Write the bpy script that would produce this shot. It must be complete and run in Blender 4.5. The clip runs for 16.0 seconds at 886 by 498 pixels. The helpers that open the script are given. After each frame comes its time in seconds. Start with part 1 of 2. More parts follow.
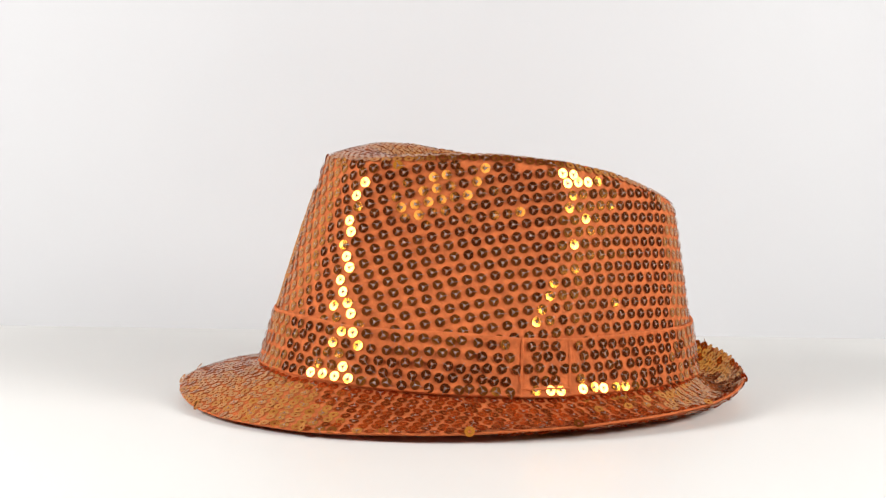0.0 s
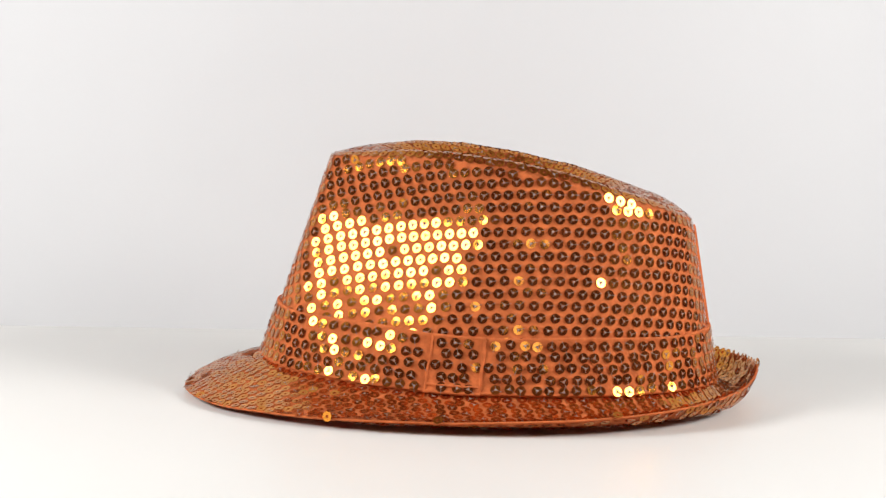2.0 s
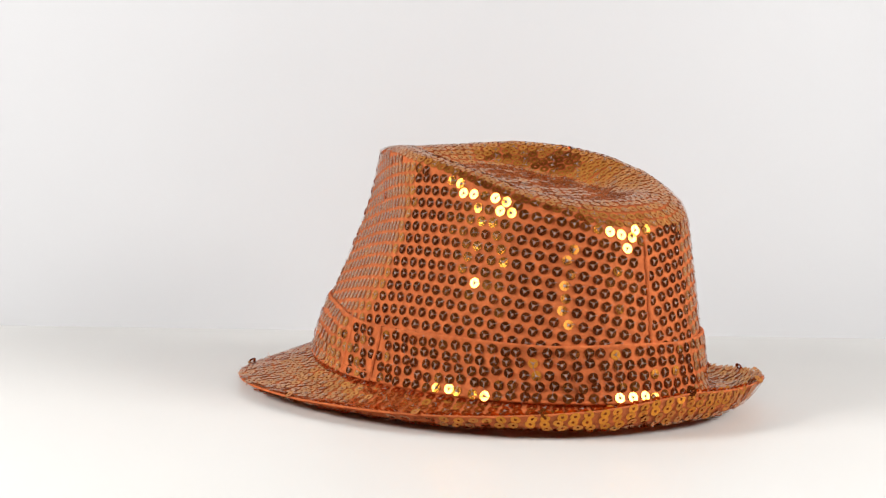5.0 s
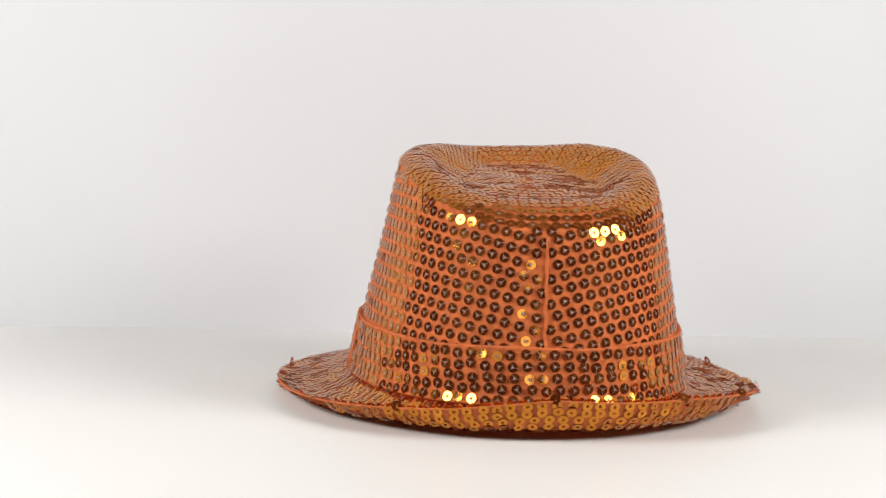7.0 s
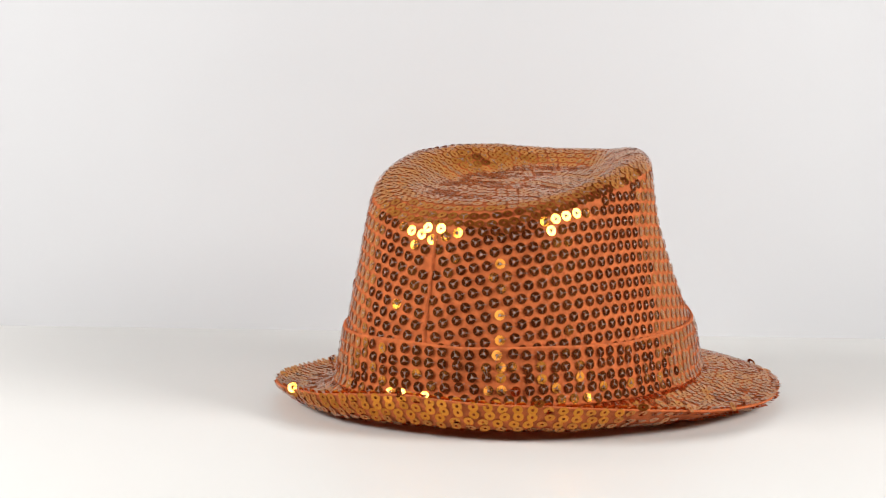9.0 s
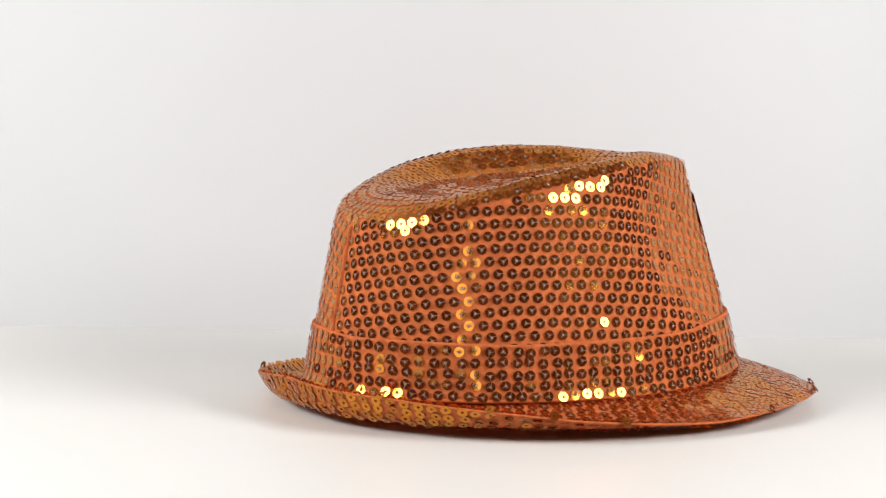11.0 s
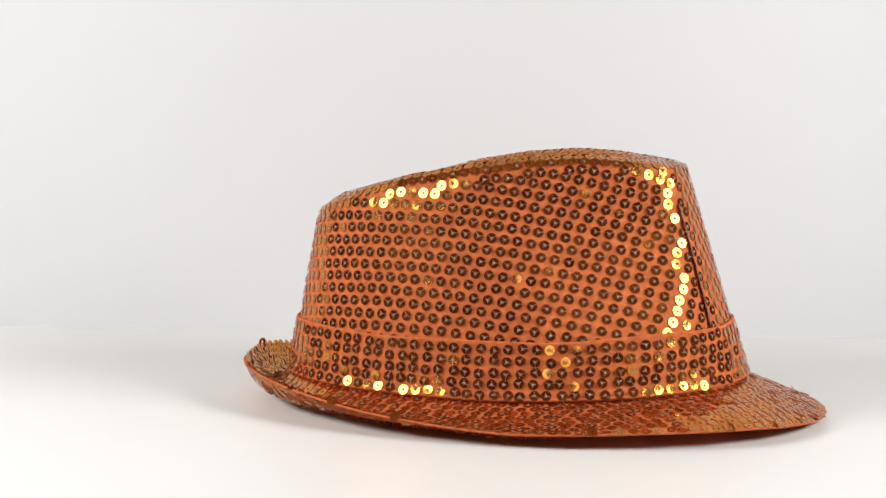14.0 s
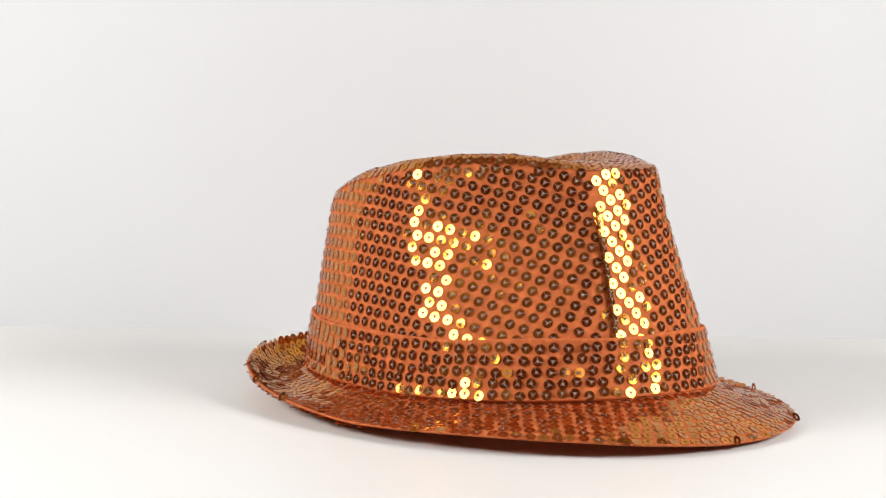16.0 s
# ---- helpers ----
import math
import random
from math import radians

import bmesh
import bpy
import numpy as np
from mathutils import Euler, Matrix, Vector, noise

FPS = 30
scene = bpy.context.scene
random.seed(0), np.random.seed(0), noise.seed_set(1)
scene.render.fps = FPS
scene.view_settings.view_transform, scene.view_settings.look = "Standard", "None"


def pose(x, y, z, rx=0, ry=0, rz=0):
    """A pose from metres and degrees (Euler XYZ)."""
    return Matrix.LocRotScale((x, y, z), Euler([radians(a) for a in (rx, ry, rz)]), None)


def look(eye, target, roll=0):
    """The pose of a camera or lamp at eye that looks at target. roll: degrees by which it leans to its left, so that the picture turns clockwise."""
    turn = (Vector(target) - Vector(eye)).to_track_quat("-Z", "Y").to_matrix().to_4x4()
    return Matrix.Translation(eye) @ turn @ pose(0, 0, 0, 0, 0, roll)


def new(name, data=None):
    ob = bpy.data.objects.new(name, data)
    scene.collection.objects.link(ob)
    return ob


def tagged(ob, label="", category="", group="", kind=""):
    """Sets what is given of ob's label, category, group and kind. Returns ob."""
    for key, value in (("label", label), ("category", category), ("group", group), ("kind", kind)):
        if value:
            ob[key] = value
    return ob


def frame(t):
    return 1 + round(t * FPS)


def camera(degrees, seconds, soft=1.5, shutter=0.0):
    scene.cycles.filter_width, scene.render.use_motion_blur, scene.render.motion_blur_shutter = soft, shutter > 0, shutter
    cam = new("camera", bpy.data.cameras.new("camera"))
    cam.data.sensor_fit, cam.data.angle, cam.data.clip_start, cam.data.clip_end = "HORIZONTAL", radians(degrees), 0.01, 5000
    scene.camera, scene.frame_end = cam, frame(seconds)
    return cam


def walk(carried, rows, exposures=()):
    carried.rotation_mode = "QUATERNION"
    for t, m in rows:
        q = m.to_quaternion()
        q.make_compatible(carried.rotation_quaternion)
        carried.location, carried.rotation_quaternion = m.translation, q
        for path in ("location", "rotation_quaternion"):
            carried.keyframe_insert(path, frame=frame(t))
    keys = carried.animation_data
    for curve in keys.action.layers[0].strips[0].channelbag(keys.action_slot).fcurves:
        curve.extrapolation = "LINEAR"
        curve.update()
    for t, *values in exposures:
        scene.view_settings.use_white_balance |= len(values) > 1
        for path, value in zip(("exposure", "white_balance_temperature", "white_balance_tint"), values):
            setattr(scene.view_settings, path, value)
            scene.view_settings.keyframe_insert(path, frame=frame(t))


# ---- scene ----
cam = camera(24.0, 16.0, soft=1.35)
EYE = (0.0, -1.0, 0.1700)
VIEW = pose(*EYE, 90 - 5.62, 0, 0) @ pose(0, 0, 0, 0, 0, 1.31)
# the filming camera's own slight changes of exposure
METER = [(0.0, 0.10), (1.0, 0.09), (2.5, 0.04), (4.0, 0.08), (6.5, 0.01), (9.0, 0.01), (11.5, 0.06), (12.5, 0.09), (13.0, 0.01),
         (13.5, 0.0), (14.5, 0.08), (15.5, 0.09), (16.0, 0.05)]
walk(cam, [(0.0, VIEW), (16.0, VIEW)], METER)

# ---- light: two softboxes high at the sides of the table, in a dim studio ----
world = bpy.data.worlds.new("studio")
scene.world = world
world.use_nodes = True
world.node_tree.nodes["Background"].inputs[0].default_value = (0.9, 0.95, 1.0, 1)
world.node_tree.nodes["Background"].inputs[1].default_value = 0.012


def softbox(name, eye, target, wide, high, power, colour):
    lamp = bpy.data.lights.new(name, "AREA")
    lamp.shape, lamp.size, lamp.size_y, lamp.energy, lamp.color = "RECTANGLE", wide, high, power, colour
    ob = new(name, lamp)
    ob.matrix_world = look(eye, target)
    return ob


softbox("softbox_lamp", (-0.68, -0.39, 0.44), (0.03, 0, 0.07), 0.46, 0.22, 9.2, (1.0, 0.975, 0.945))
softbox("softbox_lamp", (0.74, -0.39, 0.44), (0.03, 0, 0.07), 0.46, 0.22, 9.75, (1.0, 0.975, 0.945))


# ---- materials ----
def material(name):
    m = bpy.data.materials.new(name)
    m.use_nodes = True
    return m, m.node_tree.nodes, m.node_tree.links, m.node_tree.nodes["Principled BSDF"]


def surface(name, low, high, scale, rough, metal=0.0, coat=0.0, bump=0.0, bump_scale=300.0, spread=(0.35, 0.65)):
    """Two-scale noise between two colours, with fine relief."""
    m, nodes, links, bsdf = material(name)
    where = nodes.new("ShaderNodeTexCoord")
    big, fine = nodes.new("ShaderNodeTexNoise"), nodes.new("ShaderNodeTexNoise")
    big.inputs["Scale"].default_value, fine.inputs["Scale"].default_value = scale, bump_scale
    big.inputs["Detail"].default_value, fine.inputs["Detail"].default_value = 5, 3
    ramp = nodes.new("ShaderNodeValToRGB")
    ramp.color_ramp.elements[0].color, ramp.color_ramp.elements[1].color = (*low, 1), (*high, 1)
    ramp.color_ramp.elements[0].position, ramp.color_ramp.elements[1].position = spread
    for n in (big, fine):
        links.new(where.outputs["Object"], n.inputs["Vector"])
    links.new(big.outputs[0], ramp.inputs[0])
    links.new(ramp.outputs[0], bsdf.inputs["Base Color"])
    bsdf.inputs["Roughness"].default_value, bsdf.inputs["Metallic"].default_value = rough, metal
    bsdf.inputs["Coat Weight"].default_value = coat
    if bump:
        b = nodes.new("ShaderNodeBump")
        b.inputs["Strength"].default_value, b.inputs["Distance"].default_value = bump, 0.0006
        links.new(fine.outputs[0], b.inputs["Height"])
        links.new(b.outputs[0], bsdf.inputs["Normal"])
    return m


def cloth_material():
    """Orange woven backing cloth: fine crossing yarns over a soft uneven dye."""
    m = surface("orange_cloth", (0.45, 0.110, 0.031), (0.64, 0.163, 0.046), 260, 0.8, bump=0.9, bump_scale=1100)
    bsdf = m.node_tree.nodes["Principled BSDF"]
    bsdf.inputs["Sheen Weight"].default_value = 0.08
    bsdf.inputs["Sheen Roughness"].default_value = 0.4
    bsdf.inputs["Sheen Tint"].default_value = (1.0, 0.6, 0.4, 1)
    bsdf.inputs["Specular IOR Level"].default_value = 0.2
    nodes, links = m.node_tree.nodes, m.node_tree.links
    leak, mix = nodes.new("ShaderNodeBsdfTranslucent"), nodes.new("ShaderNodeMixShader")
    leak.inputs["Color"].default_value = (0.60, 0.12, 0.025, 1)
    mix.inputs[0].default_value = 0.18
    links.new(bsdf.outputs[0], mix.inputs[1])
    links.new(leak.outputs[0], mix.inputs[2])
    links.new(mix.outputs[0], nodes["Material Output"].inputs["Surface"])
    return m


def foil_material(name, per_object):
    """Thin amber plastic film with a mirror-like gold face; each disc a little different."""
    m, nodes, links, bsdf = material(name)
    if per_object:
        pick = nodes.new("ShaderNodeObjectInfo").outputs["Random"]
    else:
        pick = nodes.new("ShaderNodeNewGeometry").outputs["Random Per Island"]
    ramp = nodes.new("ShaderNodeValToRGB")
    ramp.color_ramp.elements[0].color = (0.76, 0.285, 0.030, 1)
    ramp.color_ramp.elements[1].color = (0.86, 0.345, 0.044, 1)
    links.new(pick, ramp.inputs[0])
    links.new(ramp.outputs[0], bsdf.inputs["Base Color"])
    bsdf.inputs["Metallic"].default_value = 1.0
    bsdf.inputs["Roughness"].default_value = 0.10
    bsdf.inputs["Coat Weight"].default_value = 0.13
    bsdf.inputs["Coat Roughness"].default_value = 0.06
    film, mix = nodes.new("ShaderNodeBsdfDiffuse"), nodes.new("ShaderNodeMixShader")
    dye = nodes.new("ShaderNodeValToRGB")
    dye.color_ramp.elements[0].color = (0.12, 0.022, 0.0055, 1)
    dye.color_ramp.elements[1].color = (0.215, 0.042, 0.010, 1)
    links.new(pick, dye.inputs[0])
    links.new(dye.outputs[0], film.inputs["Color"])
    mix.inputs[0].default_value = 0.35
    links.new(bsdf.outputs[0], mix.inputs[1])
    links.new(film.outputs[0], mix.inputs[2])
    links.new(mix.outputs[0], nodes["Material Output"].inputs["Surface"])
    return m


CLOTH = cloth_material()
FOIL_LOOSE = foil_material("gold_foil_disc", True)
FOIL = foil_material("gold_foil", False)
THREAD = surface("clear_thread", (0.19, 0.13, 0.10), (0.31, 0.235, 0.185), 400, 0.35)
WHITE_TOP = surface("white_table_laminate", (0.640, 0.636, 0.622), (0.665, 0.661, 0.648), 3, 0.5, bump=0.03, bump_scale=900)
WHITE_PAPER = surface("white_paper_sheet", (0.498, 0.502, 0.517), (0.520, 0.524, 0.539), 2.5, 0.8, bump=0.05, bump_scale=700)
WALL_PAINT = surface("dark_grey_wall_paint", (0.055, 0.052, 0.05), (0.075, 0.072, 0.07), 2, 0.8, bump=0.1)
# unseen ceiling, white so that sequins facing up mirror something pale
CEILING_REFLECTOR = surface("white_ceiling_reflector", (0.66, 0.655, 0.64), (0.72, 0.715, 0.70), 2, 0.85)
# glowing panel, added unseen behind the camera for the upright glints in the sequins
GLOW_PANEL, _n, _l, _b = material("added_panel_glow")
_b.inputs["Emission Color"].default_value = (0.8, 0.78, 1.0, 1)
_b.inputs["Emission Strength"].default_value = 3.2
FLOOR_VINYL = surface("grey_floor_vinyl", (0.09, 0.088, 0.085), (0.13, 0.125, 0.12), 4, 0.5)


# ---- mesh helpers ----
def part(name, bm, mat, parent=None, label="", smooth=True):
    me = bpy.data.meshes.new(name)
    bm.to_mesh(me)
    bm.free()
    me.materials.append(mat)
    if smooth:
        for p in me.polygons:
            p.use_smooth = True
    ob = new(name, me)
    if parent is not None:
        ob.parent = parent
    if label:
        tagged(ob, label)
    return ob


def part_from(name, verts, faces, mat, parent=None, label="", smooth=True):
    me = bpy.data.meshes.new(name)
    me.from_pydata(verts, [], faces)
    me.materials.append(mat)
    if smooth:
        for p in me.polygons:
            p.use_smooth = True
    ob = new(name, me)
    if parent is not None:
        ob.parent = parent
    if label:
        tagged(ob, label)
    return ob


def box(bm, lo, hi, bevel=0.0):
    made = bmesh.ops.create_cube(bm, size=1.0)["verts"]
    for v in made:
        v.co = Vector([lo[i] + (v.co[i] + 0.5) * (hi[i] - lo[i]) for i in range(3)])
    if bevel:
        edges = list({e for v in made for e in v.link_edges})
        bmesh.ops.bevel(bm, geom=edges, offset=bevel, segments=3, affect="EDGES", profile=0.5)


def box_part(name, lo, hi, mat, parent=None, label="", bevel=0.0):
    bm = bmesh.new()
    box(bm, lo, hi, bevel)
    return part(name, bm, mat, parent, label, smooth=False)


# ---- the studio ----
SEAM_Y = 0.225


def studio():
    tagged(box_part("table", (-1.1, -0.62, -0.04), (1.1, 0.72, 0.0), WHITE_TOP, bevel=0.004),
           "white laminate photo table top", "table", kind="structure")
    # paper backdrop standing on the table, its foot curling into the table top
    verts, faces, prof = [], [], []
    R = 0.0008
    for i in range(13):
        a = radians(90 * i / 12)
        prof.append((SEAM_Y - R + R * math.sin(a), R - R * math.cos(a) - 0.0008))
    prof.append((SEAM_Y, 1.35))
    back = [(y + 0.004, z - 0.004 * (k < 12)) for k, (y, z) in enumerate(prof)]
    n = len(prof)
    for x in (-0.52, 0.52):
        verts += [(x, y + 0.054 * x, z) for y, z in prof] + [(x, y + 0.054 * x, z) for y, z in back]
    m = 2 * n
    for k in range(n - 1):
        faces += [(k, k + 1, m + k + 1, m + k), (n + k + 1, n + k, m + n + k, m + n + k + 1),
                  (k + 1, k, n + k, n + k + 1), (m + k, m + k + 1, m + n + k + 1, m + n + k)]
    faces += [(0, m, m + n, n), (n - 1, 2 * n - 1, m + 2 * n - 1, m + n - 1)]
    tagged(part_from("backdrop", verts, faces, WHITE_PAPER), "plain white paper backdrop behind the table", "backdrop", kind="structure")
    lo, hi, zl, zh, th = -2.4, 2.4, -0.76, 1.9, 0.1
    tagged(box_part("floor", (lo, -3.2, zl - th), (hi, 1.8, zl), FLOOR_VINYL), "grey vinyl studio floor", "floor", kind="structure")
    # ceiling out of view, added as a pale reflector over the hat
    tagged(box_part("ceiling", (lo, -3.2, zh), (hi, 1.8, zh + th), CEILING_REFLECTOR), "white ceiling out of view, added to brighten what the sequins reflect", "ceiling", kind="structure")
    for name, a, b in (("wall_north", (lo, 1.8, zl), (hi, 1.8 + th, zh)), ("wall_south", (lo, -3.2 - th, zl), (hi, -3.2, zh)),
                       ("wall_west", (lo - th, -3.2, zl), (lo, 1.8, zh)), ("wall_east", (hi, -3.2, zl), (hi + th, 1.8, zh))):
        tagged(box_part(name, a, b, WALL_PAINT), "dark grey painted studio wall", "wall", kind="structure")
    # added glow out of view, mirrored as a pale upright stripe on the hat
    tagged(box_part("glow_panel_1", (0.08, -3.195, -0.5), (0.30, -3.17, 0.85), GLOW_PANEL), "tall glowing panel added out of view for the sequins to mirror", "window", kind="structure")
    tagged(box_part("table_base", (-0.9, -0.5, zl), (0.9, 0.5, -0.04), WALL_PAINT), "dark grey base under the photo table", "table base", kind="structure")


# ---- the hat: x to its front, y to the wearer's left, turning about the origin ----
def lerp(a, b, t):
    return a + (b - a) * t


def smooth(a, b, t):
    t = min(1.0, max(0.0, (t - a) / (b - a)))
    return t * t * (3 - 2 * t)


def gauss(x, w):
    return math.exp(-(x / w) ** 2)


def curve(points):
    xs, ys = zip(*points)
    return lambda x: float(np.interp(x, xs, ys))


def off(a, b):
    """The turn from b to a in degrees, between -180 and 180."""
    return (a - b + 180) % 360 - 180


RIDGE_X = (-0.0935, -0.0855, -0.0725, -0.0563, -0.029, -0.002, 0.025, 0.0467, 0.0657, 0.084)
RIDGE_Z = (0.0965, 0.0978, 0.1042, 0.1096, 0.1183, 0.1235, 0.1262, 0.1260, 0.1244, 0.1225)


def ridge(x):
    return float(np.interp(x, RIDGE_X, RIDGE_Z))


fall = curve([(-0.092, 0.0035), (-0.07, 0.005), (-0.03, 0.0075), (0.02, 0.0078), (0.06, 0.0055), (0.083, 0.003)])
dip = curve([(-0.085, 0.0), (-0.05, 0.006), (-0.01, 0.012), (0.02, 0.0125), (0.045, 0.010), (0.065, 0.004), (0.083, 0.001)])


sag = curve([(-0.09, 0.002), (-0.055, 0.0025), (-0.02, 0.0037), (0.01, 0.0028), (0.035, 0.001), (0.05, 0.0)])


def settle(x, y):
    """How far the crown's wearer's-right shoulder has sunk."""
    return sag(x) * smooth(0.0, 0.045, -0.0098 - y)


def ellipse(a, xb, xf, cy, hy, n=2.15):
    c, s = math.cos(radians(a)), math.sin(radians(a))
    k = (abs(c) ** n + abs(s) ** n) ** (-1 / n)
    return (xf + xb) / 2 + (xf - xb) / 2 * k * c, cy + hy * k * s


def base_height(a):
    return 0.0175 + 0.0065 * max(0.0, math.cos(radians(a))) ** 1.5


FOOT = (-0.1018, 0.1179, -0.0067, 0.0796)
RIM = (-0.0884, 0.0862, -0.0081, 0.0614)
PRESS = ((64.4, 0.0655, 0.0445, 0.24), (-61.8, 0.0825, 0.0465, 0.26))


def plan(a, s):
    """Where the crown's wall stands at the turn a, s of the way from brim to rim."""
    x, y = ellipse(a, *(lerp(FOOT[i], RIM[i], s) for i in range(4)), lerp(2.16, 2.4, s))
    k = min(1.0, max(0.0, s))
    c, d = math.cos(radians(a)), math.sin(radians(a))
    roll = 0.0008 * max(0.0, (k - 0.93) / 0.07) ** 2 * (1 - 0.8 * gauss(off(a, 0), 35))
    x, y = x - roll * c, y - roll * d
    for turn, stand, lean, hold in PRESS:              # the flat pinched faces beside the front
        nx, ny = math.cos(radians(turn)), math.sin(radians(turn))
        over = (nx * x + ny * y - stand + lean * (k - 0.45) - 0.030 * (k - 0.45) ** 2) / 0.0014
        over = 0.0014 * (math.log1p(math.exp(over)) if over < 30 else over) * (1 - hold * smooth(0.70, 1.0, k)) * smooth(0.0, 0.26, k)
        x, y = x - nx * over, y - ny * over
    return x, y


def rim_height(a):
    x, y = plan(a, 1.0)
    return ridge(x) - fall(x) * 0.75 - settle(x, y)


def wall(a, h):
    """The crown's wall at the turn a and the height h."""
    lo, hi = base_height(a), rim_height(a)
    x, y = plan(a, (h - lo) / (hi - lo))
    return Vector((x, y, h))


def top(a, u):
    """The dented crown top: u from 0 at the middle to 1 at the rim."""
    rx, ry = plan(a, 1.0)
    mx, my = -0.002, -0.0098
    x, y = lerp(mx, rx, u), lerp(my, ry, u)
    p = ridge(x) - settle(x, y)
    if u > 0.88:
        h = p - (p - lerp(p, rim_height(a), 1)) * (1 - math.sqrt(max(0, 1 - ((u - 0.88) / 0.12) ** 2)))
    else:
        h = p - dip(x) * (1 - smooth(0.52, 0.86, u))
    h -= 0.02 * (y - my) * smooth(0.3, 0.7, u) * (1 - smooth(0.86, 1.0, u))
    return Vector((x, y, h))


EDGE = (-0.1215, 0.1542, -0.0078, 0.1155, 2.12)
EDGE_A = (-180, -149, -111, -82, -59, -34, -18, 0, 12, 35, 52, 90, 128, 157, 180)
EDGE_Z = (0.0252, 0.0235, 0.0157, 0.0122, 0.0130, 0.0134, 0.0120, 0.0090, 0.0080, 0.0088, 0.0108, 0.0112, 0.0160, 0.0190, 0.0252)


def edge_height(a):
    return float(np.interp(a, EDGE_A, EDGE_Z))


BELLY_A = (-180, -140, -95, -50, 0, 50, 95, 140, 180)
BELLY_Z = (0.0094, 0.0081, 0.0034, -0.0018, -0.0008, 0.0004, 0.0044, 0.0062, 0.0094)


def belly(a):
    return float(np.interp(a, BELLY_A, BELLY_Z))


def brim(a, v):
    """The brim's upper face: v from 0 at the crown to 1 at its edge."""
    x0, y0 = plan(a, 0.0)
    x1, y1 = ellipse(a, *EDGE)
    b = (off(a, 0))
    h = lerp(base_height(a), edge_height(b), v) - belly(b) * 4 * v * (1 - v) * (0.75 + 0.5 * v)
    wave = 0.0007 * math.sin(radians(5 * a)) * v
    return Vector((lerp(x0, x1, v), lerp(y0, y1, v), max(h + wave, 0.0072)))


def along_brim(a, share):
    """The v that lies at that share of the way out over the curved brim."""
    vs = [i / 12 for i in range(13)]
    ps = [brim(a, v) for v in vs]
    way = np.r_[0, np.cumsum([(ps[i + 1] - ps[i]).length for i in range(12)])]
    return float(np.interp(share * way[-1], way, vs))


def normal(f, a, b, outward):
    da, db = f(a + 0.8, b) - f(a - 0.8, b), f(a, b + 0.0015) - f(a, b - 0.0015)
    n = da.cross(db).normalized()
    return n if n.dot(outward) > 0 else -n


def sheet(f, turns, steps):
    verts = [f(a, s) for s in steps for a in turns]
    n = len(turns)
    faces = [(j * n + i, j * n + (i + 1) % n, (j + 1) * n + (i + 1) % n, (j + 1) * n + i) for j in range(len(steps) - 1) for i in range(n)]
    return verts, faces


def outward(a):
    return Vector((math.cos(radians(a)), math.sin(radians(a)), 0.25))


RIBBON_TOP = 0.0262
random.seed(4)
DISC_R = 0.00232


def disc_mesh():
    """A slightly cupped sequin with a hole, 12 sides."""
    verts, faces, n = [], [], 12
    for r, z in ((0.00072, -0.00001), (0.00120, 0.0), (DISC_R, 0.000015)):
        verts += [(r * math.cos(2 * math.pi * i / n), r * math.sin(2 * math.pi * i / n), z) for i in range(n)]
    for j in range(2):
        faces += [(j * n + i, j * n + (i + 1) % n, (j + 1) * n + (i + 1) % n, (j + 1) * n + i) for i in range(n)]
    return verts, faces


DISC = disc_mesh()


def thread_mesh():
    """The stitches that hold a sequin: three spokes out of its hole."""
    verts, faces = [], []
    for a, r, w in ((0.35, 0.0031, 0.00009), (2.35, 0.0017, 0.00009), (4.35, 0.0015, 0.00009)):
        c, s = math.cos(a), math.sin(a)
        k = len(verts)
        for d, h in ((0.0, -0.0001), (r * 0.45, 0.00030), (r, 0.0001)):
            verts += [(c * d - s * w, s * d + c * w, h), (c * d + s * w, s * d - c * w, h)]
        faces += [(k, k + 1, k + 3, k + 2), (k + 2, k + 3, k + 5, k + 4)]
    k = len(verts)                                        # the knot in the hole
    verts += [(0.00055 * math.cos(i * 1.2566), 0.00055 * math.sin(i * 1.2566), 0.0001) for i in range(5)] + [(0, 0, 0.00035)]
    faces += [(k + i, k + (i + 1) % 5, k + 5) for i in range(5)]
    return verts, faces


STITCH = thread_mesh()


def seat(p, n, along, tilt, lift=0.0005):
    """The pose of a sequin that lies at p with the normal n, tilted by chance."""
    n = (n + Vector([random.gauss(0, tilt) for _ in range(3)])).normalized()
    x = (along - n * along.dot(n)).normalized()
    y = n.cross(x)
    m = Matrix((x, y, n)).transposed().to_4x4()
    m.translation = p + n * lift
    return m


def scatter(name, seats, mesh, mat, parent, label, turn=0.0):
    """All the pieces at the given seats, joined into one mesh."""
    verts, faces = [], []
    pv = np.array(mesh[0])
    for m in seats:
        k = len(verts)
        mm = np.array(m @ Matrix.Rotation(random.uniform(-turn, turn), 4, "Z")) if turn else np.array(m)
        verts += (pv @ mm[:3, :3].T + mm[:3, 3]).tolist()
        faces += [tuple(i + k for i in f) for f in mesh[1]]
    return tagged(part_from(name, verts, faces, mat, parent, label, smooth=False), kind="stuff")


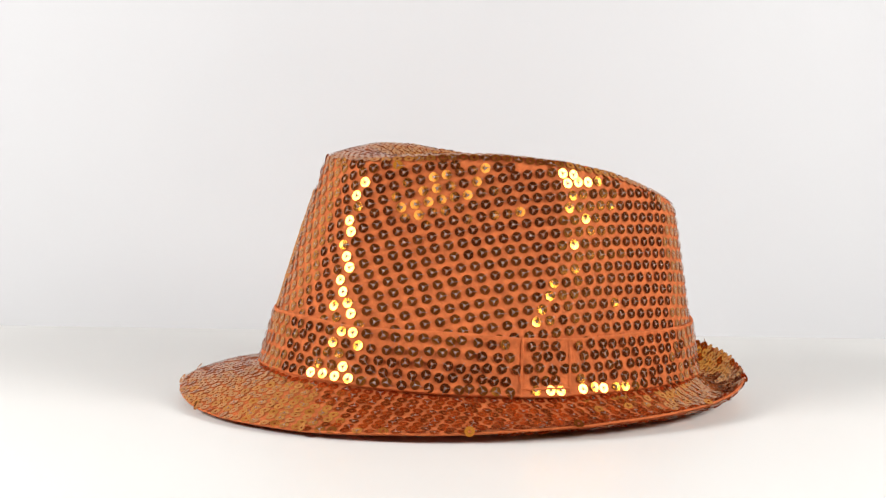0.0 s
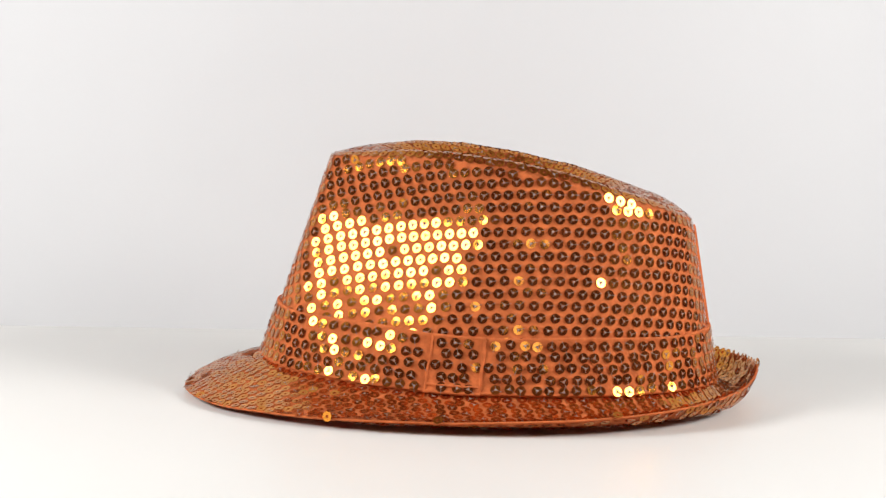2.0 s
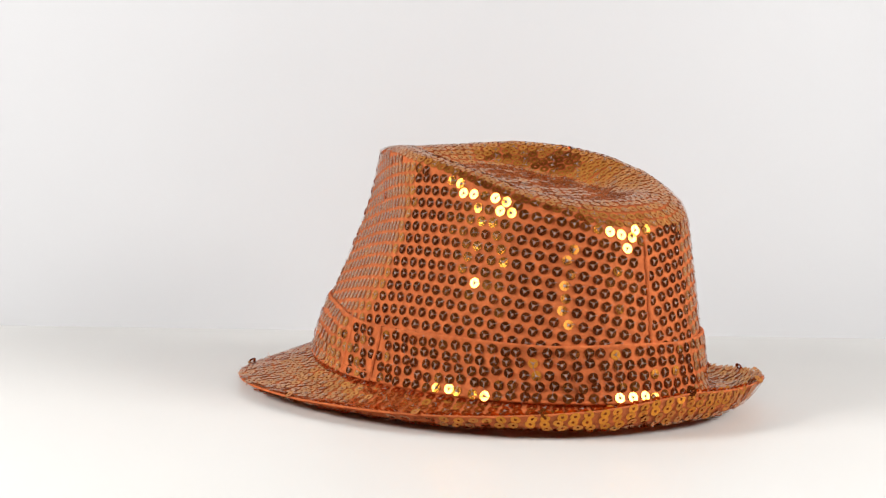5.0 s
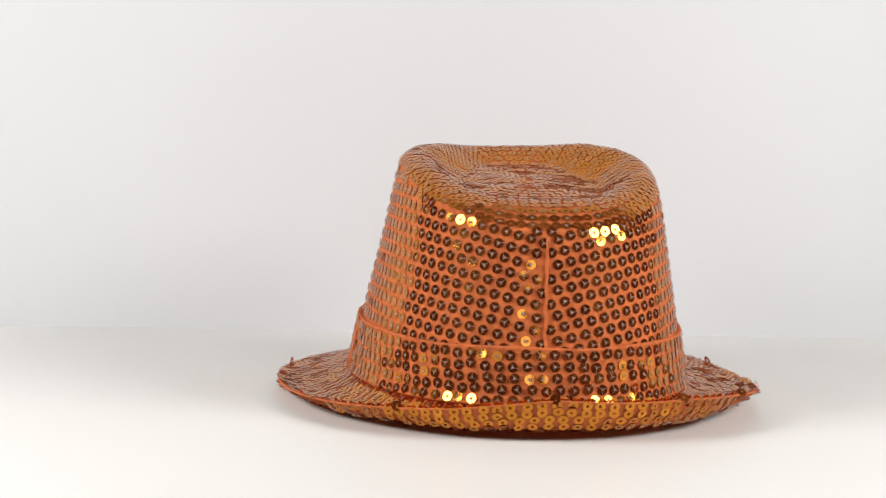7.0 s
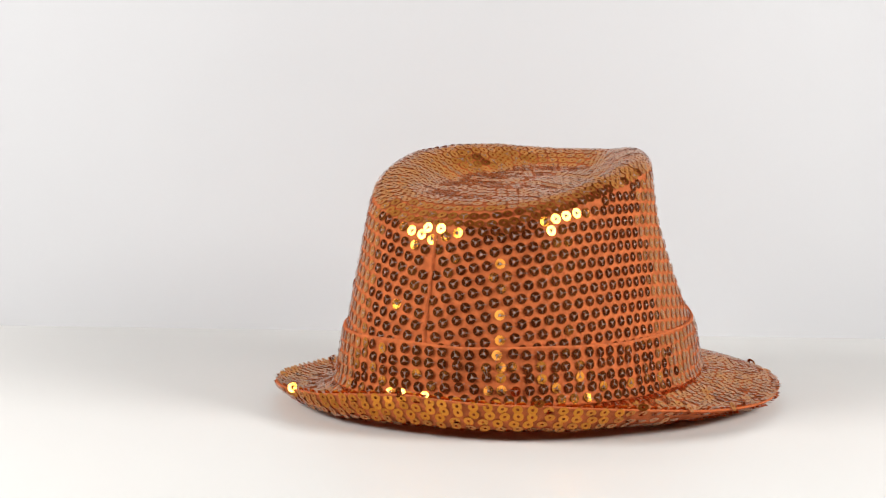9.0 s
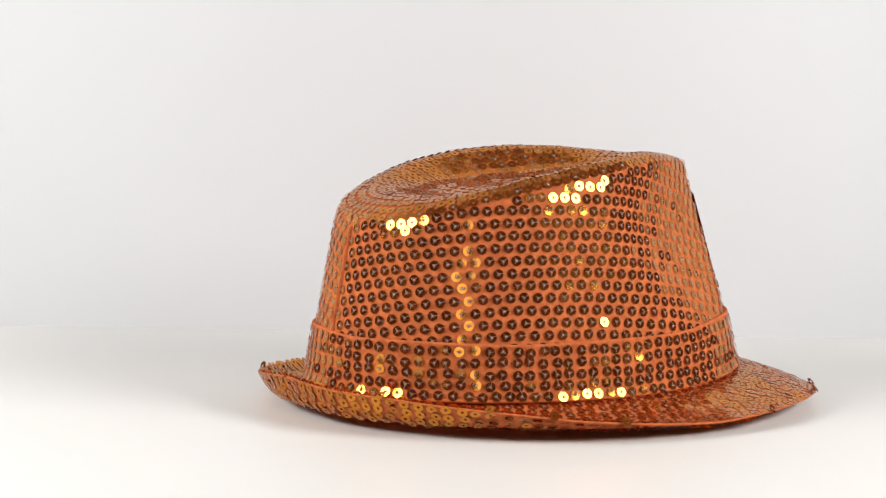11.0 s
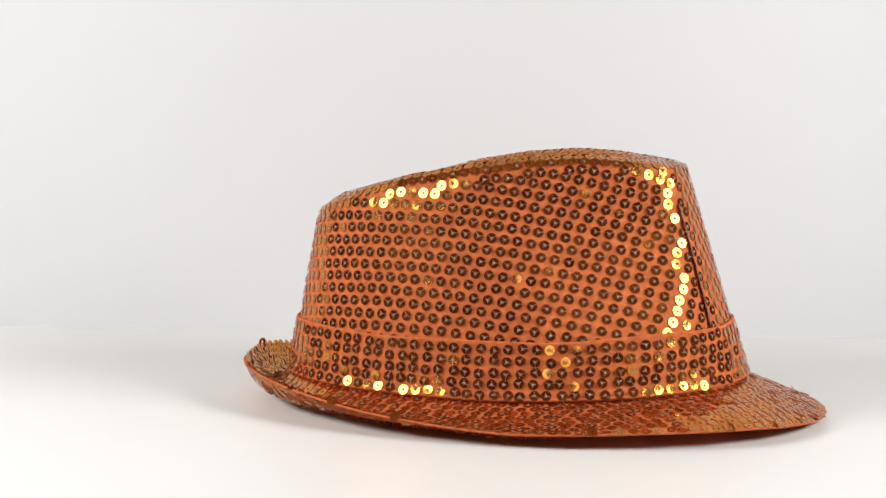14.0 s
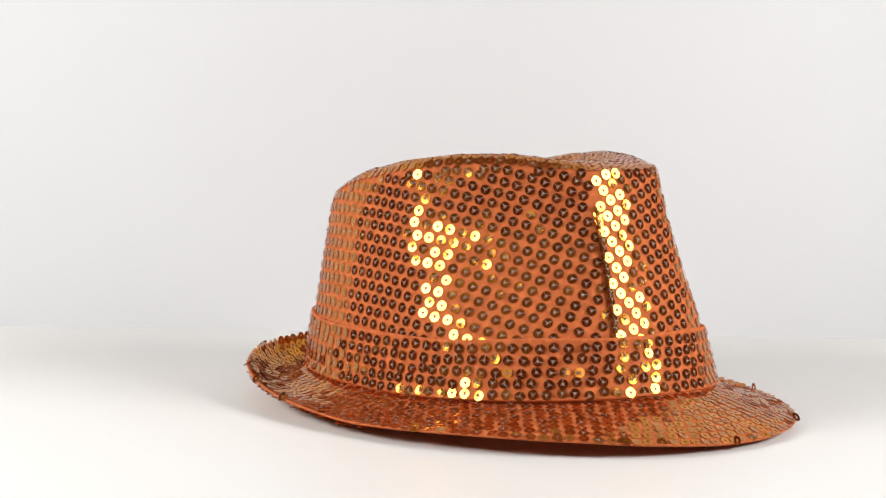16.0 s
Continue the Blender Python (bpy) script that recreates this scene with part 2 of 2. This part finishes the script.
def rows_on_wall():
    """Straight rows of the cloth laid round the cone of the crown, so that they sag towards both seams."""
    turns = np.arange(0, 360, 1.0)
    ring = [plan(a, 0.45) for a in turns] + [plan(0, 0.45)]
    arc = np.r_[0, np.cumsum([math.dist(ring[i], ring[i + 1]) for i in range(360)])]
    full, out = arc[-1], []
    pitch = 0.00640
    for side, lo, hi, mid in ((0, -19.1, 178.6, 104.0), (1, 178.6, 340.9, 252.0)):
        s0, s1, sm = (float(np.interp(q % 360, np.arange(361), arc)) + (0 if q >= 0 else -full) for q in (lo, hi, mid))
        k = 0
        h = 0.02
        while h < 0.17:
            s = s0 + 0.0022 + (pitch / 2 if k % 2 else 0)
            while s < s1 - 0.0016:
                a = float(np.interp(s % full, arc, np.arange(361)))
                z = h - (s - sm) ** 2 / (2 * 0.46) + random.gauss(0, 0.00012)
                if base_height(a) + RIBBON_TOP - 0.0020 < z < rim_height(a) + 0.0020:
                    out.append((a, min(z, rim_height(a) - 0.0004)))
                s += pitch + random.gauss(0, 0.00010)
            h += 0.00552
            k += 1
    return out


def hat():
    thing = new("hat")
    tagged(thing, "orange trilby hat covered in shiny gold sequins, on a white table", "hat")
    turns = [i * 2.5 for i in range(144)]

    # crown: wall, rounded rim and dented top
    def shell(a, k):
        if k <= 1.0:
            return wall(a, lerp(base_height(a), rim_height(a), k))
        return top(a, 2.0 - k)
    steps = [i / 18 for i in range(18)] + [0.985] + [1 + d for d in (0.0, 0.01, 0.03, 0.06, 0.10, 0.16, 0.22, 0.28, 0.36, 0.45, 0.55, 0.65, 0.78, 0.90, 0.97)]
    verts, faces = sheet(shell, turns, steps)
    n = len(turns)
    k = len(verts)
    verts.append(top(0, 0.0))
    faces += [((len(steps) - 1) * n + i, (len(steps) - 1) * n + (i + 1) % n, k) for i in range(n)]
    crown = part_from("crown", verts, faces, CLOTH, thing, "orange cloth crown with a dented top, sewn with sequins")

    # brim with thickness and a rolled edge
    def felt(a, k):
        if k <= 1.0:
            return brim(a, k)
        if k >= 2.0:
            return brim(a, 3.0 - k) - Vector((0, 0, 0.0013))
        c = brim(a, 1.0) - Vector((0, 0, 0.00065))
        w = (k - 1.0) * math.pi
        return c + outward(a).normalized() * 0.0011 * math.sin(w) + Vector((0, 0, 0.00065 * math.cos(w)))
    steps = [i / 14 for i in range(15)] + [1.25, 1.5, 1.75] + [2 + i / 12 for i in range(13)]
    verts, faces = sheet(felt, turns, steps)
    brim_ob = part_from("brim", verts, faces, CLOTH, thing, "orange sequinned brim, turned up at the back")

    # ribbon round the foot of the crown, folded over at its top edge
    def band(a0, a1, n, lo, hi, out, name, label, mat=CLOTH):
        ring = a1 - a0 >= 360
        turns_b = [a0 + (a1 - a0) * i / n for i in range(n if ring else n + 1)]
        prof = [(lo, out * 0.3), (lo + 0.0004, out + 0.0007), (lo + 0.0014, out + 0.0007), (lo + 0.0020, out), (lerp(lo, hi, 0.35), out), (lerp(lo, hi, 0.7), out), (hi - 0.0012, out),
                (hi - 0.0005, out + 0.0006), (hi + 0.0003, out + 0.0004), (hi + 0.0004, out - 0.0004), (hi, -0.0006)]
        verts, faces = [], []
        for dh, o in prof:
            for a in turns_b:
                h = base_height(a) + dh + 0.0004 * math.sin(radians(7 * a)) * (dh > 0.01)
                verts.append(wall(a, h) + normal(wall, a, h, outward(a)) * o)
        m = len(turns_b)
        for j in range(len(prof) - 1):
            for i in range(m if ring else m - 1):
                faces.append((j * m + i, j * m + (i + 1) % m, (j + 1) * m + (i + 1) % m, (j + 1) * m + i))
        if not ring:
            for i in (0, m - 1):
                faces.append([j * m + i for j in range(len(prof))])
        return part_from(name, verts, faces, mat, thing, label)
    ribbon = band(0, 360, 180, 0.0006, RIBBON_TOP, 0.0014, "ribbon", "orange sequinned hat band with a folded top edge")
    bow = band(77.0, 90.5, 12, 0.0002, RIBBON_TOP + 0.0002, 0.0019, "bow", "flat upright orange bow strip over the hat band")

    # the bow's folded edges: two upright, one across its foot
    def fold(path, half, out, name, label):
        verts, faces = [], []
        for a, h, da, dh in path:
            for s, o in ((-1, 0.0), (-0.5, 0.0007), (0.5, 0.0007), (1, 0.0)):
                p = (a + s * da * half, base_height(a) + h + s * dh * half)
                verts.append(wall(*p) + normal(wall, *p, outward(a)) * (out + o))
        for i in range(len(path) - 1):
            faces += [(i * 4 + j, i * 4 + j + 1, i * 4 + 5 + j, i * 4 + 4 + j) for j in range(3)]
        return part_from(name, verts, faces, CLOTH, bow, label)
    for turn, half in ((77.3, 0.35), (90.1, 0.5)):
        fold([(turn + 0.1 * math.sin(i), lerp(0.0008, RIBBON_TOP, i / 12), 1, 0) for i in range(13)], half, 0.0018, "bow_edge", "folded upright edge of the bow")
    fold([(lerp(77.3, 90.1, i / 12), 0.0042 + 0.0002 * math.sin(2 * i), 0, 1) for i in range(13)], 0.0007, 0.0018, "bow_edge", "folded edge across the bow's foot")

    # seam up the back
    verts, faces = [], []
    zs = [lerp(0.0425, 0.0915, i / 24) for i in range(25)]
    for i, z in enumerate(zs):
        for da, o in ((-0.65, 0.0), (-0.2, 0.0013), (0.25, 0.0011), (0.6, 0.0)):
            a = 178.6 + da + 0.22 * math.sin(i * 1.3) + 0.12 * math.sin(i * 2.9)
            verts.append(wall(a, z) + normal(wall, a, z, outward(a)) * (o + 0.0002))
    for i in range(len(zs) - 1):
        faces += [(i * 4 + j, i * 4 + j + 1, i * 4 + 5 + j, i * 4 + 4 + j) for j in range(3)]
    part_from("seam", verts, faces, CLOTH, thing, "raised orange cloth seam up the back")

    # sequins
    up = Vector((0, 0, 1))
    on_wall = []
    for a, z in rows_on_wall():
        nrm = normal(wall, a, z, outward(a))
        on_wall.append((a, seat(wall(a, z), nrm, up.cross(nrm), 0.085 if random.random() < 0.07 else 0.024)))
    for i in range(34):                                   # the crowded column where the cloth overlaps
        z, a = lerp(0.052, 0.104, i / 33), -19.1 + 0.4 * (i % 2)
        nrm = (normal(wall, a, z, outward(a)) + outward(a + 90) * 0.36).normalized()
        on_wall.append((a, seat(wall(a, z), nrm, up.cross(nrm), 0.03, 0.0005)))
    on_top = []
    u, k = 0.975, 0
    while u > 0.02:
        ring = [top(a, u) for a in turns]
        arc = np.r_[0, np.cumsum([(ring[i] - ring[(i + 1) % n]).length for i in range(n)])]
        count = max(3, int(arc[-1] / 0.0050))
        for i in range(count):
            a = float(np.interp((i + random.gauss(0, 0.05) + 0.5 * (k % 2)) / count * arc[-1], arc, np.arange(n + 1) * 2.5))
            nrm = normal(top, a, u, up)
            on_top.append(seat(top(a, u), nrm, up.cross(outward(a)), 0.025))
        here = u
        while u > 0.0 and sum((top(a, here) - top(a, u)).length for a in (90, 150, 210, 270)) < 4 * 0.0041:
            u -= 0.004
        k += 1
    on_band, on_bow = [], []
    for k in range(5):
        dh = 0.0030 + 0.0050 * k
        ring = [wall(a, base_height(a) + dh) for a in turns]
        arc = np.r_[0, np.cumsum([(ring[i] - ring[(i + 1) % n]).length for i in range(n)])]
        count = int(arc[-1] / 0.0061)
        for i in range(count):
            a = float(np.interp(((i + 0.33 * k) / count % 1.0) * arc[-1], arc, np.arange(n + 1) * 2.5)) + random.gauss(0, 0.25)
            h = base_height(a) + dh + random.gauss(0, 0.00035)
            nrm = normal(wall, a, h, outward(a))
            nrm.z = nrm.z * 0.95 + (0.20, 0.04, 0.0, 0.0, 0.0)[k]        # the band flares at its foot
            nrm.normalize()
            if 76.2 < a < 91.3:
                if 78.2 < a < 89.2:
                    on_bow.append(seat(wall(a, h), nrm, up.cross(nrm), 0.05, 0.0025))
            else:
                on_band.append(seat(wall(a, h), nrm, up.cross(nrm), 0.055, 0.0020))
    on_brim, under = [], []
    for low, rows, gap, pitch in ((False, 9, 0.115, 0.0056), (True, 8, 0.133, 0.0064)):
        for k in range(rows):
            base = [brim(a, along_brim(a, 0.06 + gap * k)) for a in turns]
            arc = np.r_[0, np.cumsum([(base[i] - base[(i + 1) % n]).length for i in range(n)])]
            count = int(arc[-1] / pitch)
            for i in range(count):
                a = float(np.interp(((i + 0.5 * (k % 2)) / count % 1.0) * arc[-1], arc, np.arange(n + 1) * 2.5)) + random.gauss(0, 0.16)
                v = along_brim(a, min(1.0, 0.06 + gap * k + random.gauss(0, 0.006)))
                nrm = normal(brim, a, min(v, 0.995), up)
                p = brim(a, v)
                if not low:
                    on_brim.append(seat(p, nrm, up.cross(outward(a)), 0.05 + 0.05 * (k == 8), 0.0004))
                elif p.z > 0.0078 and abs(off(a, 0)) > 70:
                    flat = random.uniform(0.3, 0.8) * (1 - smooth(105, 140, abs(off(a, 0))))
                    nrm = nrm.lerp(up, flat).normalized()
                    under.append(seat(p - Vector((0, 0, 0.0013)), -nrm, up.cross(outward(a)), 0.09, 0.0006))

    on_edge, rim_turn = [], 0.0
    while rim_turn < 360:                                 # discs that stick out round the brim's cut edge
        nrm = (outward(rim_turn).normalized() + up * random.uniform(0.1, 0.8)).normalized()
        p = brim(rim_turn, 1.0) + outward(rim_turn).normalized() * 0.0006 + up * 0.0004
        on_edge.append(seat(p, nrm, up.cross(outward(rim_turn)), 0.22, 0.0006))
        rim_turn += random.uniform(10.0, 36.0)

    # frayed fibres along the brim's cut edge and the crown's rim
    verts, faces = [], []
    for i in range(420):
        a = random.uniform(0, 360)
        if i % 3:
            p, out = brim(a, 1.0), outward(a).normalized()
        else:
            p, out = wall(a, rim_height(a) - 0.0005), (outward(a) + up * 1.5).normalized()
        way = (out + Vector([random.gauss(0, 0.7) for _ in range(3)])).normalized() * random.uniform(0.0012, 0.0036)
        side = way.cross(up).normalized() * 0.00007
        bend = Vector([random.gauss(0, 0.0005) for _ in range(3)])
        q = len(verts)
        verts += [p - side, p + side, p + way * 0.5 + bend + side * 0.8, p + way * 0.5 + bend - side * 0.8, p + way + bend * 0.4]
        faces += [(q, q + 1, q + 2, q + 3), (q + 3, q + 2, q + 4)]
    tagged(part_from("fraying", verts, faces, CLOTH, thing, "loose orange fibres at the cut edges"), kind="stuff")

    # the sequins of one stretch of the wall, from the bow to the back, each on its own
    near = [m for a, m in on_wall if 80 < a < 184][:300]
    rest = [m for a, m in on_wall if not 80 < a < 184] + [m for a, m in on_wall if 80 < a < 184][300:]
    scatter("sequin_layer", rest, DISC, FOIL, crown, "gold sequins sewn in rows")
    scatter("top_sequin_layer", on_top, DISC, FOIL, crown, "gold sequins lying like scales")
    scatter("band_sequin_layer", on_band, DISC, FOIL, ribbon, "gold sequins")
    scatter("bow_sequin_layer", on_bow, DISC, FOIL, bow, "gold sequins")
    scatter("brim_sequin_layer", on_brim + on_edge, DISC, FOIL, brim_ob, "gold sequins lying like scales")
    scatter("under_sequin_layer", under, DISC, FOIL, brim_ob, "gold sequins on the brim's underside")
    scatter("stitching", [m for _, m in on_wall], STITCH, THREAD, crown, "clear sewing threads", 0.45)
    scatter("band_stitching", on_band + on_bow, STITCH, THREAD, ribbon, "clear sewing threads", 2.5)
    scatter("brim_stitching", on_brim[::3], STITCH, THREAD, brim_ob, "clear sewing threads", 2.5)
    scatter("top_stitching", on_top[::3], STITCH, THREAD, crown, "clear sewing threads", 2.5)
    me = bpy.data.meshes.new("sequin")
    me.from_pydata(DISC[0], [], DISC[1])
    me.materials.append(FOIL_LOOSE)
    for m in near:
        s = new("sequin", me)
        s.parent = crown
        s.matrix_basis = m
    return thing


studio()
HAT = hat()

TURN_START, TURN_RATE = 207.85, -16.025


def motions():
    """The hat turns steadily on the spot."""
    rows = []
    for i in range(33):
        t = i * 0.5
        rows.append((t, pose(0.0306, 0.0, -0.0055, 0, 0, TURN_START + TURN_RATE * t)))
    walk(HAT, rows)


motions()
